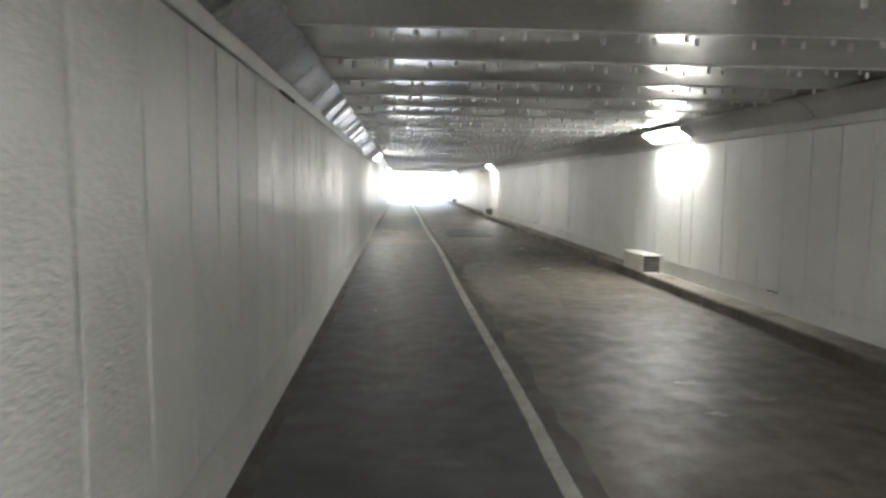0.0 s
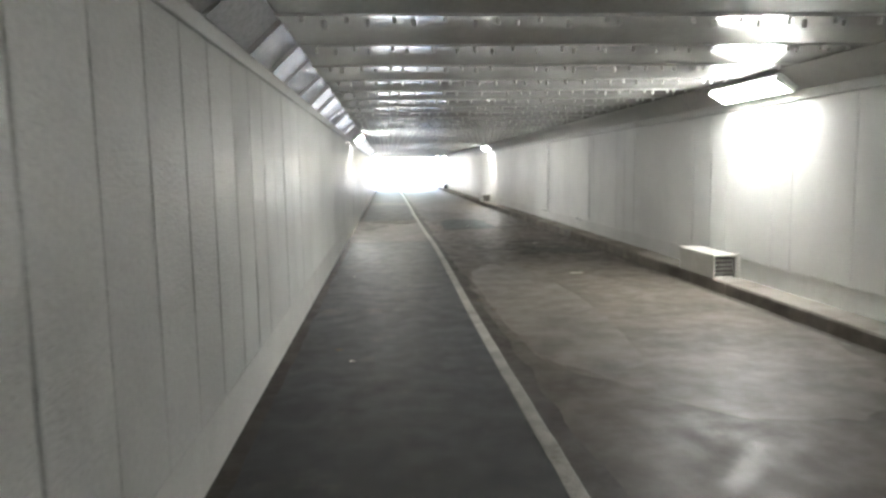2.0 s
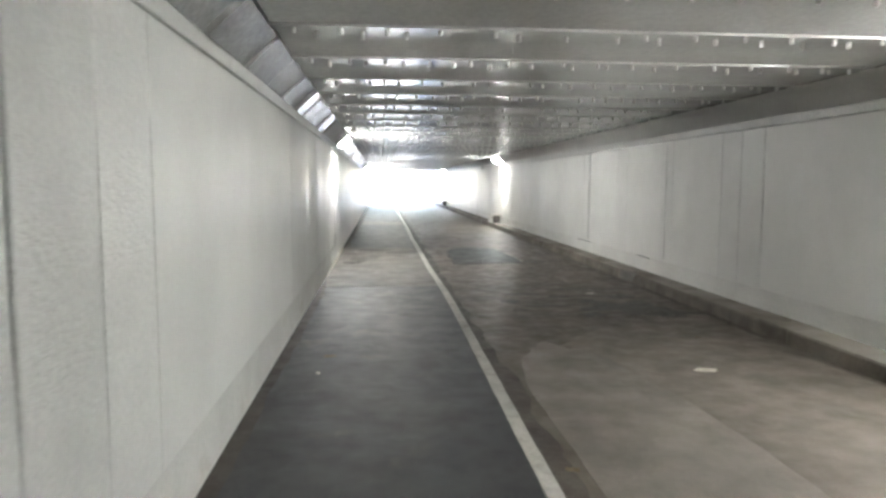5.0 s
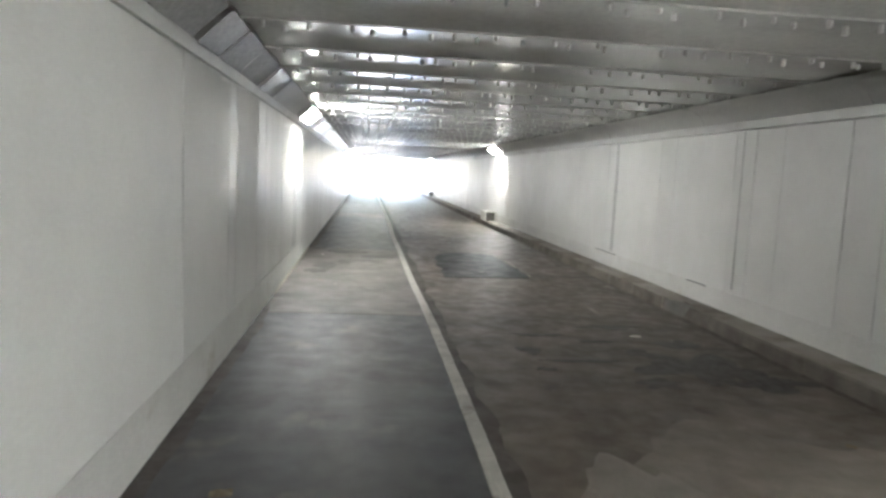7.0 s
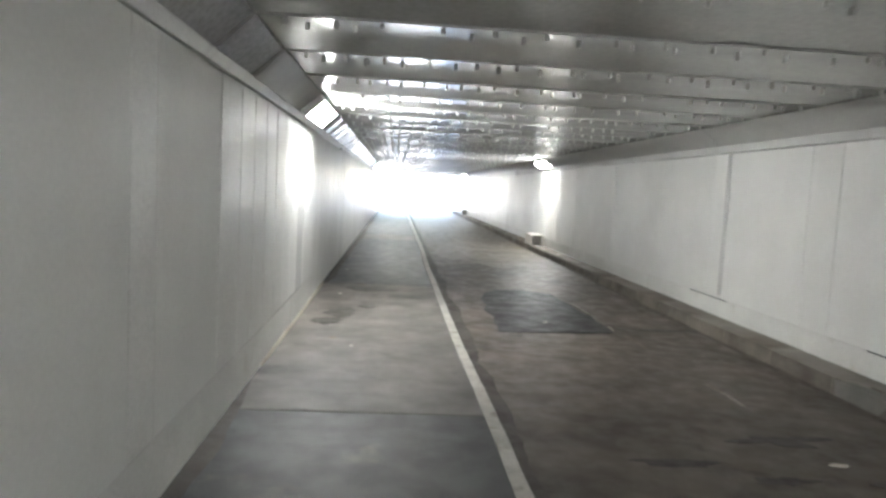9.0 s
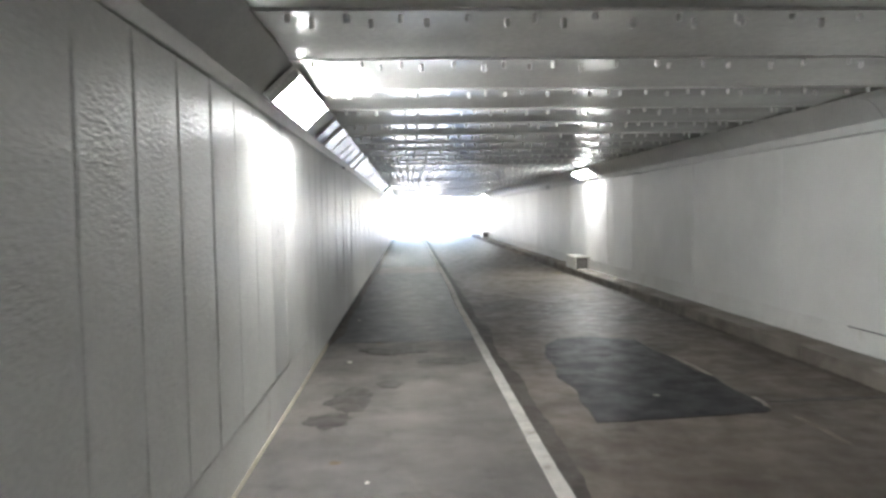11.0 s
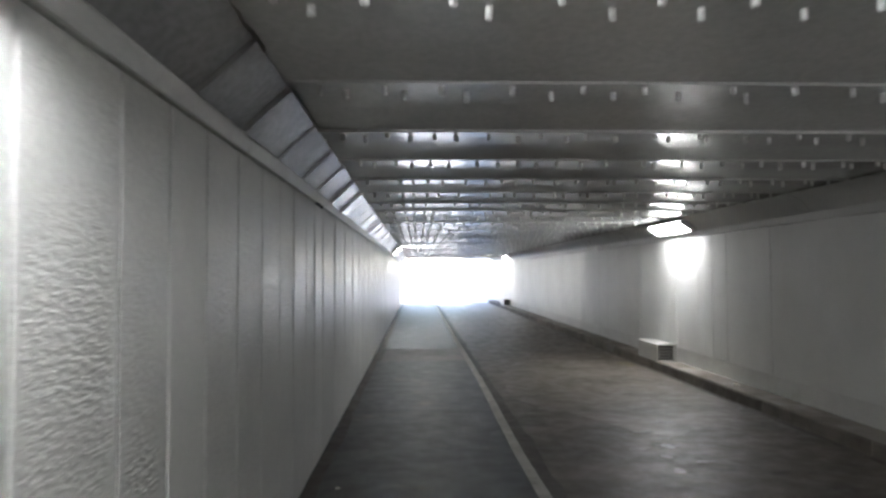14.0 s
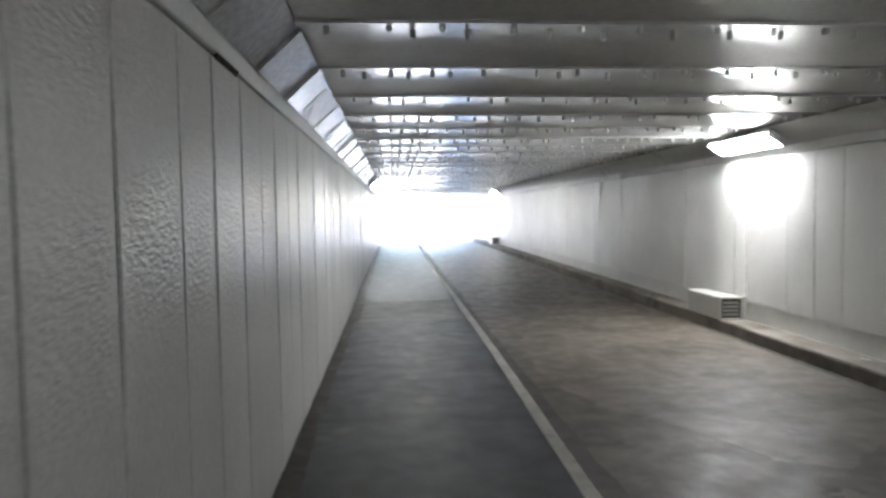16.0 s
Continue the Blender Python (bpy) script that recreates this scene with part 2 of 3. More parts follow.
# ---- ground and outer shell ----
structure("ground", box_bm(-400, 400, -400, 500, -0.6, -0.13), M_ground, "pale dry open ground beyond the tunnel", "ground")
# ramps are far paler than the road, to stand in for sun glare
for name, y0, y1 in (("ramp_1", Y1 + 0.004, Y1 + 40), ("ramp_2", Y0 - 30, Y0 - 0.004)):
    structure(name, box_bm(-0.9, 4.9, y0, y1, -0.12, -0.004), M_concrete, "concrete ramp outside the tunnel, made pale for sun glare", "ramp")
road = structure("road", box_bm(XS1 - 0.05, 4.9, Y0, Y1, -0.12, 0.0), M_road, "worn brown-grey concrete road through the underpass", "road")
footway = structure("footway", box_bm(-0.9, XS0 + 0.02, Y0, Y1, -0.12, ZW - 0.012), M_joint, "dark raised footway along the tunnel wall", "footway")
wall_left = structure("wall_left", box_bm(-0.9, XL - 0.03, Y0, Y1, ZW - 0.02, 2.7), M_joint, "white-painted hammered concrete wall with vertical joints", "wall")
wall_right = structure("wall_right", box_bm(XR + 0.03, 5.0, Y0, Y1, -0.01, 2.7), M_joint, "white-painted concrete wall with vertical joints", "wall")
structure("roof_slab", box_bm(-0.9, 5.0, Y0, Y1, 2.71, 3.2), M_concrete, "plain concrete slab over the tunnel", "roof")
# unseen walls, added; the pair beyond Y1 is sized to cut daylight inside
for name, x0, x1, y0, y1, h in (("wing_wall_1", 4.55, 4.95, Y1 + 0.02, Y1 + 26, 3.8), ("wing_wall_2", -0.9, -0.5, Y1 + 0.02, Y1 + 18, 2.7),
                                ("wing_wall_3", 4.55, 4.95, Y0 - 26, Y0 - 0.02, 3.2), ("wing_wall_4", -0.9, -0.5, Y0 - 12, Y0 - 0.02, 2.2)):
    structure(name, box_bm(x0, x1, y0, y1, -0.1, h, 0.02), M_concrete, "added unseen wall of plain weathered concrete outside the tunnel", "wall")

# ---- ceiling: steel sheets one metre wide, each lapped under the last, with bolt tips along the laps ----
SEAM = -0.06
rng = random.Random(4)
bm = bmesh.new()
k = math.floor(Y0)
while k < Y1:
    ya, yb = max(k + SEAM, Y0 + 0.01), min(k + 1 + SEAM, Y1 - 0.01)
    za = ZC - 0.006 + rng.uniform(-0.003, 0.003)
    rise, reach = rng.uniform(0.019, 0.029), rng.uniform(0.45, 0.6)
    tilt = rng.uniform(-0.004, 0.004)
    cols = 12
    rows = []
    # a folded lip hanging at the near edge, from which the sheet rises and then sags back
    for s in (None, 0.0, 0.04, 0.1, 0.18, 0.26, 0.34, 0.42, 0.5, 0.6, 0.7, 0.85, 1.0, None):
        lip = s is None
        y = (ya if not rows else yb + 0.004) if lip else ya + (yb + 0.004 - ya) * s
        z = za + 0.035 if lip else za + rise * (1 - abs(1 - s / reach) ** 1.5 if s < reach else 1 - 0.55 * ((s - reach) / (1 - reach)) ** 1.5)
        row = []
        for i in range(cols + 1):
            q = i / cols
            wave = 0.0 if lip else 0.0022 * noise.noise((i * 0.5, y * 1.1, 7.0)) + 0.0012 * noise.noise((i * 0.9, y * 3.0, 17.0 + k))
            row.append(bm.verts.new((XCL - 0.006 + (XCR - XCL + 0.036) * q - (rng.uniform(0, 0.02) if i == 0 else 0), y, z + tilt * (q - 0.5) + wave)))
        rows.append(row)
    for r0, r1 in zip(rows, rows[1:]):
        for i in range(cols):
            bm.faces.new((r0[i], r1[i], r1[i + 1], r0[i + 1]))
    k += 1
ceiling = structure("ceiling", bm, M_ceiling, "glossy grey painted steel sheet ceiling in lapped panels", "ceiling")
for f in ceiling.data.polygons:
    f.use_smooth = True
ceiling.data.set_sharp_from_angle(angle=radians(30))
# solid dark box whose colour stands in for the unlit void
structure("ceiling_backing", box_bm(-0.16, 4.52, Y0 + 0.02, Y1 - 0.02, ZC + 0.07, 2.7), M_joint, "dark filler for the unlit void above the ceiling sheets", "ceiling")

FRONT = [-0.05, 0.22, 0.485, 0.8, 1.11, 1.385, 1.78, 2.05, 2.335, 2.65, 2.95, 3.25, 3.55, 3.83, 4.06]
BACK = [0.06, 0.33, 0.6, 0.99, 1.27, 1.585, 1.9, 2.15, 2.53, 2.825, 3.12, 3.4, 3.7, 3.96]
verts, faces = [], []
rng = random.Random(9)
for k in range(math.floor(Y0) + 1, int(Y1)):
    for row, dy in ((FRONT, 0.07), (BACK, 0.175)):
        for x in row:
            if rng.random() < 0.05:
                continue
            r, length = 0.0135 * rng.uniform(0.85, 1.15), rng.uniform(0.03, 0.047)
            cx, cy = x + rng.uniform(-0.015, 0.015), k + SEAM + dy + rng.uniform(-0.01, 0.01)
            lean = rng.uniform(-0.004, 0.004)
            base = len(verts)
            for z, q in ((ZC + 0.02, 1.0), (ZC - length + 0.006, 1.0), (ZC - length, 0.65)):
                for i in range(8):
                    a = math.pi / 4 * i
                    verts.append((cx + r * q * math.cos(a) + (lean if z < ZC else 0), cy + r * q * math.sin(a), z))
            for lev in (0, 8):
                for i in range(8):
                    j = (i + 1) % 8
                    faces.append((base + lev + i, base + lev + 8 + i, base + lev + 8 + j, base + lev + j))
            faces.append(tuple(base + 16 + i for i in range(8)))
me = bpy.data.meshes.new("ceiling_bolts")
me.from_pydata(verts, [], faces)
me.materials.append(M_bolt)
bolts = tagged(new("ceiling_bolts", me), "rows of short painted bolt tips under the ceiling laps", "bolts", kind="stuff")

# ---- fascias and coves ----
fascia_l = structure("fascia_left", prism_bm([(-0.46, 2.117), (-0.422, 2.117), (-0.415, 2.122), (-0.39, ZFL - 0.004), (-0.394, ZFL), (-0.46, ZFL)], Y0, Y1), M_trim, "grey-white painted ledge above the wall", "trim")
fascia_r = structure("fascia_right", prism_bm([(4.54, 2.09), (4.49, 2.09), (4.482, 2.098), (4.482, ZF - 0.004), (4.486, ZF), (4.54, ZF)], Y0, Y1), M_trim, "grey-white painted ledge above the wall", "trim")
structure("fascia_board", prism_bm([(4.481, 2.086), (4.472, 2.088), (4.47, 2.094), (4.47, ZF - 0.008), (4.474, ZF - 0.003), (4.481, ZF - 0.002)], -6.0, 13.8), M_bead, "clean glossy white board over the ledge", "trim")


def cove_sheet(y0, y1, x0, z0, x1, z1, seed, wave, ragged, material, parent, bulge=0.0, lap=0.0):
    """A thin buckled sheet from the fascia up to the ceiling."""
    rng = random.Random(seed)
    bm = bmesh.new()
    ny, nx = max(3, int((y1 - y0) / 0.045)), 8
    nrm = Vector((z1 - z0, 0, -(x1 - x0))).normalized()
    if x1 < x0:
        nrm = -nrm
    off = rng.uniform(0, 90)
    lift0, lift1 = rng.uniform(0, wave), rng.uniform(0, wave)
    slope = rng.uniform(0.45, 1.0) * lap
    grid = []
    for j in range(ny + 1):
        y = y0 + (y1 - y0) * j / ny
        row = []
        for i in range(nx + 1):
            q = i / nx
            w = wave * noise.noise((y * 2.3 + off, q * 0.5, 1.0)) + wave * 0.3 * noise.noise((y * 6 + off, q * 1.2, 5.0))
            w += lift0 + (lift1 - lift0) * j / ny
            qq = q + (ragged * noise.noise((y * 9 + off, 2.0, 8.0)) if i == nx else 0)
            w += slope * (y1 - y)
            w += bulge * 4 * q * (1 - q)
            row.append(bm.verts.new(Vector((x0 + (x1 - x0) * qq, y, z0 + (z1 - z0) * qq)) + nrm * w))
        grid.append(row)
    for j in range(ny):
        for i in range(nx):
            bm.faces.new((grid[j][i], grid[j + 1][i], grid[j + 1][i + 1], grid[j][i + 1]))
    bmesh.ops.solidify(bm, geom=bm.faces[:], thickness=-0.003)
    ob = part("cove_sheet", bm, material, parent)
    for f in ob.data.polygons:
        f.use_smooth = True
    ob.data.set_sharp_from_angle(angle=radians(35))
    return ob


cove_l = structure("cove_left", prism_bm([(-0.452, ZFL + 0.004), (-0.432, ZFL + 0.004), (-0.25, 2.48), (-0.22, 2.68), (-0.452, 2.68)], Y0, Y1), M_cove, "sloping cove of buckled shiny sheets below the ceiling", "cove")
cove_r = structure("cove_right", prism_bm([(4.53, ZF + 0.004), (4.5, ZF + 0.004), (4.45, ZC - 0.02), (XCR + 0.06, ZC + 0.03), (XCR + 0.06, ZC + 0.06), (4.53, ZC + 0.06)], Y0, Y1), M_joint, "sloping grey painted cove below the ceiling", "cove")
rng = random.Random(12)
y = Y0
n = 0
while y < Y1 - 0.1:
    y2 = min(y + rng.uniform(0.45, 1.0), Y1)
    cove_sheet(y + 0.002, y2 + 0.006, -0.39, ZFL + 0.002, XCL - 0.016, ZC - 0.004, 40 + n, 0.0018, 0.03, M_cove if 17.0 < (y + y2) / 2 < 20.3 else M_foil, cove_l, rng.uniform(-0.004, 0.004), rng.choice((0.004, 0.012, 0.026, 0.05)))
    y, n = y2, n + 1
y = Y0
while y < Y1 - 0.1:
    y2 = min(y + rng.uniform(2.0, 3.2), Y1)
    cove_sheet(y + 0.004, y2 - 0.004, 4.482, ZF + 0.002, XCR + 0.012, ZC - 0.006, 140 + n, 0.005, 0.03, M_cove, cove_r, -0.055)
    y, n = y2, n + 1


# ---- strip lamps on the coves ----
def strip_lamp(right):
    """A long bulkhead lamp, its base on the cove; local x runs up the slope, y along the tunnel, z out of the cove."""
    lamp = tagged(new("strip_lamp"), "long white strip lamp lit on the sloping cove", "lamp", group="tunnel strip lamps")
    w = 0.25
    bm = box_bm(-w / 2, w / 2, 0, LAMP, -0.004, 0.03, 0.006)
    box_bm(-0.09, 0.06, 0.1, LAMP - 0.1, -0.075, -0.004, 0.0, bm)
    part("housing", bm, M_frame, lamp)
    bm = box_bm(-w / 2 + 0.012, w / 2 - 0.012, 0.02, LAMP - 0.02, 0.03, 0.056)
    for v in bm.verts:
        if v.co.z > 0.045:
            v.co.x *= 0.88
            v.co.y = LAMP / 2 + (v.co.y - LAMP / 2) * 0.985
    part("diffuser", bm, M_lamp, lamp, "glowing white diffuser")
    # unseen end plates, added to cut the lamp's spread along the wall
    for y in (0.006, LAMP - 0.02):
        part("end_cap", box_bm(-w / 2 + 0.004, w / 2 - 0.004, y, y + 0.014, 0.026, 0.072, 0.003), M_frame, lamp)
    for s, lip in ((-1, 0.054), (1, 0.038)):
        part("rim", box_bm(s * (w / 2 - 0.008) - 0.004, s * (w / 2 - 0.008) + 0.004, 0.02, LAMP - 0.02, 0.026, lip), M_frame, lamp)
    return lamp


def cove_pose(right, y):
    x0, x1 = (4.482, XCR) if right else (-0.385, XCL)
    zf = ZF if right else ZFL
    c = Vector(((x0 + x1) / 2, y, (zf + ZC) / 2))
    up = Vector((x1 - x0, 0, ZC - zf)).normalized()
    out = Vector((-up.z, 0, up.x)) if right else Vector((up.z, 0, -up.x))
    if out.z > 0:
        out = -out
    along = out.cross(up)
    m = Matrix((up, along, out)).transposed().to_4x4()
    start = c + out * (0.016 if not right else 0.006) + (Vector((0, LAMP, 0)) if along.y < 0 else Vector())
    return Matrix.Translation(start) @ m


first = strip_lamp(False)
first.matrix_basis = cove_pose(False, LAMPS_L[0])
for y in LAMPS_L[1:]:
    copy_thing(first, cove_pose(False, y))
for y in LAMPS_R:
    copy_thing(first, cove_pose(True, y))


# ---- louvred steel units on the kerb, and a small fitting on the wall ----
def louvre_unit():
    u = tagged(new("louvred_unit"), "long cream steel box with dark louvred end on kerb", "vent unit", group="louvred units on the kerb")
    W, L, H, T = 0.27, 0.93, 0.265, 0.012
    body = bmesh.new()
    box_bm(0, W, 0, L, H - T, H, 0.004, body)
    box_bm(0, W, 0.012, L, 0, T, 0.0, body)
    box_bm(0.0, T, 0.004, L - 0.004, T, H - T, 0.0, body)
    box_bm(W - T, W, 0.004, L - 0.004, T, H - T, 0.0, body)
    box_bm(T, W - T, L - T, L - 0.003, T, H - T, 0.0, body)
    part("body", body, M_unit, u)
    part("lid", box_bm(-0.006, W + 0.004, -0.012, L + 0.006, H, H + 0.01, 0.003), M_unit, u, "thin cream lid with an overhang")
    part("louvre_backing", box_bm(T, W - T, 0.07, 0.075, T, H - T), M_slat, u)
    g = part("louvre", box_bm(T, T + 0.014, 0.01, 0.03, T, H - T), M_slat, u, "dark slatted end")
    part("upright", box_bm(W - T - 0.014, W - T, 0.01, 0.03, T, H - T), M_slat, g)
    for i in range(1, 5):
        z = T + (H - 2 * T) * i / 5
        bm = box_bm(T + 0.014, W - T - 0.014, 0.008, 0.05, z - 0.004, z + 0.004, 0.001)
        for v in bm.verts:
            v.co.z += (0.03 - v.co.y) * -0.5
        part("slat", bm, M_louvre, g, "dusty pale grey slat")
    part("wall_plate", box_bm(W, W + 0.035, -0.02, 0.0, 0.0, H + 0.02, 0.003), M_unit, u)
    return u


unit = louvre_unit()
unit.matrix_basis = pose(4.185, 10.4, ZK)
copy_thing(unit, pose(4.18, 29.84, ZK))
copy_thing(unit, pose(4.185, 49.25, ZK))

fit_box = tagged(new("junction_box"), "small white wall fitting with a grey lens", "fitting")
fit_box.matrix_basis = pose(4.482, 34.22, 2.075)
part("case", box_bm(-0.07, 0.02, 0, 0.26, 0, 0.09, 0.012), M_frame, fit_box)
part("lens", box_bm(-0.082, -0.07, 0.03, 0.23, 0.015, 0.06, 0.004), M_cove, fit_box, "grey plastic lens")

# ---- repairs and stains on the road ----
rng = random.Random(3)
edge = [(1.77, 19.38), (2.1, 19.41), (2.5, 19.45), (3.02, 19.5), (3.1, 19.62), (3.07, 20.12), (3.1, 20.55), (3.03, 20.75), (3.05, 21.3), (2.99, 21.7), (2.98, 22.3), (2.55, 22.55), (2.15, 22.45), (1.93, 22.1), (1.83, 21.5), (1.85, 21.05), (1.76, 20.7), (1.83, 20.3), (1.78, 19.9)]
ring = []
for (xa, ya), (xb, yb) in zip(edge, edge[1:] + edge[:1]):
    for i in range(3):
        q = i / 3
        ring.append((xa + (xb - xa) * q + rng.uniform(-0.012, 0.012), ya + (yb - ya) * q + rng.uniform(-0.012, 0.012)))
structure("asphalt_repair", slab_bm(ring, 0.0, 0.005), M_patch, "black asphalt repair patch with a ragged edge", "road patch")
for cx, cy, rx, ry in ((2.06, 15.3, 0.09, 0.13), (2.81, 15.67, 0.16, 0.05), (2.48, 14.99, 0.3, 0.05), (3.05, 15.28, 0.13, 0.16), (3.56, 15.59, 0.2, 0.15), (3.38, 14.85, 0.42, 0.42), (2.85, 14.4, 0.17, 0.12),
                       (2.06, 14.74, 0.08, 0.05), (3.75, 14.45, 0.3, 0.2), (2.3, 15.9, 0.22, 0.06), (3.1, 16.3, 0.3, 0.1), (3.75, 19.78, 0.5, 0.05)):
    structure("worn_hollow", blob_bm(cx, cy, rx, ry, 0.0, int(cx * 100 + cy), wild=0.9, corners=48, thick=0.003), M_worn, "shallow dark worn patch in the road", "road patch")
# two broad ovals of paler road, around y 10 and y 28.6
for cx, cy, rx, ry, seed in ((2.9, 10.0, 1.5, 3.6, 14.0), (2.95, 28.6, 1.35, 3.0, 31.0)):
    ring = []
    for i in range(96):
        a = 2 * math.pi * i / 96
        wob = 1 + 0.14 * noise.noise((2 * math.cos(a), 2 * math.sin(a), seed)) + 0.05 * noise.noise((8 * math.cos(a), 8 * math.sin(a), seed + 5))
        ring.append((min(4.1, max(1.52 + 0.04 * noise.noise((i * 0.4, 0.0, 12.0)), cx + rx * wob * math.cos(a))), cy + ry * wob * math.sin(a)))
    structure("worn_concrete", slab_bm(ring, 0.0, 0.001), M_pale, "paler stretch of the concrete road", "road patch")
ring = []
for i in range(72):
    a = 2 * math.pi * i / 72
    wob = 1 + 0.12 * noise.noise((2 * math.cos(a), 2 * math.sin(a), 4.0)) + 0.05 * noise.noise((7 * math.cos(a), 7 * math.sin(a), 9.0))
    ring.append((max(1.5 + 0.03 * noise.noise((i * 0.4, 0.0, 2.0)), 1.98 + 0.58 * wob * math.cos(a)), 10.2 + 2.9 * wob * math.sin(a)))
structure("screed_repair", slab_bm(ring, 0.0, 0.0035), M_screed, "pale screed repair in the road", "road patch")
for x0, y0, x1, y1 in ((3.07, 21.38, 3.11, 20.6), (3.13, 19.9, 3.09, 19.6), (3.17, 19.38, 3.17, 18.8), (3.24, 17.56, 3.25, 17.0)):
    bm = slab_bm([(x0 - 0.02, y0), (x0 + 0.012, y0 - 0.03), ((x0 + x1) / 2 + 0.026, (y0 + y1) / 2), (x1 + 0.012, y1), (x1 - 0.015, y1 + 0.05), ((x0 + x1) / 2 - 0.006, (y0 + y1) / 2)], 0.0, 0.007)
    structure("mortar_streak", bm, M_kerb, "pale mortar streak along a road joint", "road patch")
# yellowish strip painted in for lamp light along the floor ledge
structure("sealant_line", prism_bm([(XL - 0.01, ZW), (XL + 0.02, ZW), (XL + 0.014, ZW + 0.016), (XL - 0.01, ZW + 0.024)], 17.6, 22.3), M_yellow, "painted lamp light on the ledge at the wall's foot", "trim")

for cx, cy, rx, ry in ((0.02, 20.05, 0.2, 0.3), (0.32, 20.5, 0.12, 0.12), (-0.08, 19.55, 0.16, 0.17), (0.8, 21.35, 0.3, 0.12), (0.3, 21.9, 0.3, 0.2)):
    structure("damp_stain", blob_bm(cx, cy, rx, ry, ZW, int(cx * 70 + cy * 9), wild=0.55, corners=44, thick=0.003 + 0.0004 * int(cy * 10 % 10)), M_worn, "dark worn stain on the dusty footway", "stain")

# glossy scuffs where lamps glint on the road, colour lifted to match
for cx, cy, rx, ry in ((2.61, 25.16, 0.08, 0.07), (2.92, 26.13, 0.11, 0.08), (2.41, 24.39, 0.06, 0.06), (2.34, 25.09, 0.08, 0.05), (2.73, 24.64, 0.07, 0.04), (2.55, 25.7, 0.1, 0.04), (2.47, 24.8, 0.05, 0.05), (2.7, 25.45, 0.05, 0.03),
                       (2.6, 5.0, 0.08, 0.05), (3.0, 4.6, 0.1, 0.04), (2.5, 4.3, 0.06, 0.04)):
    structure("road_scuff", blob_bm(cx, cy, rx, ry, 0.0, int(cx * 130 + cy * 7), wild=0.95, corners=52, thick=0.0025), M_scuff_glint, "smooth shiny scuff in the road, paled for lamp glints", "road patch")

# ---- litter ----
tagged(part("dust_spill", blob_bm(3.95, 30.75, 0.12, 0.3, 0.0, 8, 40, 0.9, 0.003), M_dust), "thin yellowish dust spill on the road", "dust")
tagged(part("mortar_crumb", blob_bm(4.35, 27.5, 0.03, 0.05, ZK, 5, 12, 0.5, 0.02), M_paper), "small pale mortar crumb on the kerb", "litter")
for cx, cy, rx, ry, z, mtl, label in ((3.02, 12.05, 0.1, 0.045, 0.0, M_paper, "flat cream mortar splash on the road"), (3.26, 15.91, 0.06, 0.02, 0.0, M_paper, "small white scrap on the road")):
    tagged(part("splash", blob_bm(cx, cy, rx, ry, z, int(cx * 90), 16, 0.5, 0.006), mtl), label, "litter")
rng = random.Random(21)
for cx, cy, s, mtl, z in ((0.05, 3.0, 0.018, M_paper, ZW), (0.12, 7.9, 0.02, M_paper, ZW), (0.0, 8.25, 0.03, M_leaf, ZW), (1.75, 3.05, 0.05, M_leaf, 0.0), (1.42, 10.25, 0.035, M_leaf, 0.0), (1.5, 9.75, 0.028, M_leaf, 0.0),
                          (0.0, 12.6, 0.05, M_leaf, ZW), (-0.05, 12.1, 0.018, M_paper, ZW), (0.25, 18.4, 0.015, M_paper, ZW), (0.05, 18.7, 0.035, M_leaf, ZW), (-0.1, 21.4, 0.03, M_paper, ZW), (0.35, 21.9, 0.02, M_paper, ZW), (0.15, 22.3, 0.035, M_leaf, ZW), (-0.2, 24.0, 0.02, M_paper, ZW), (2.4, 20.0, 0.02, M_paper, 0.006), (3.5, 13.2, 0.03, M_leaf, 0.0)):
    bm = bmesh.new()
    bmesh.ops.create_grid(bm, x_segments=3, y_segments=3, size=s)
    for v in bm.verts:
        v.co.z = 0.002 + s * 0.25 * (0.5 + noise.noise((v.co.x * 40 + cx * 9, v.co.y * 40 + cy, 0.0)))
        v.co.x *= 0.55 + 0.3 * math.cos(v.co.y / s)
    bmesh.ops.rotate(bm, verts=bm.verts, matrix=Matrix.Rotation(rng.uniform(0, 6), 3, "Z"))
    bmesh.ops.translate(bm, verts=bm.verts, vec=(cx, cy, z))
    tagged(part("litter_scrap", bm, mtl), "small curled dry leaf on the floor" if mtl == M_leaf else "small pale paper scrap on the floor", "litter", group="litter on the floor")

# ---- pieces of walls, footway, kerb and edging ----
JOINTS_L = [1.77 - PITCH * i for i in range(46, 0, -1)] + [1.77, 2.25, 2.72, 3.14, 3.53, 3.97, 4.45, 4.9, 5.36, 5.81, 6.26, 6.76, 7.22, 7.65, 8.11, 8.58, 9.1, 9.6]
JOINTS_L += [13.6, 14.9, 15.2, 16.25, 16.77, 17.2, 17.65, 18.11, 18.55, 19.0, 19.48, 19.93, 20.42, 20.91, 21.28, 21.67, 22.12, 22.59, 23.05, 23.5, 24.0, 24.4, 24.86, 25.3, 25.7] + [26.15 + 0.46 * i for i in range(64)]
shown_l = [Y0] + [y for y in JOINTS_L if Y0 + 0.2 < y < Y1 - 0.2] + [Y1]
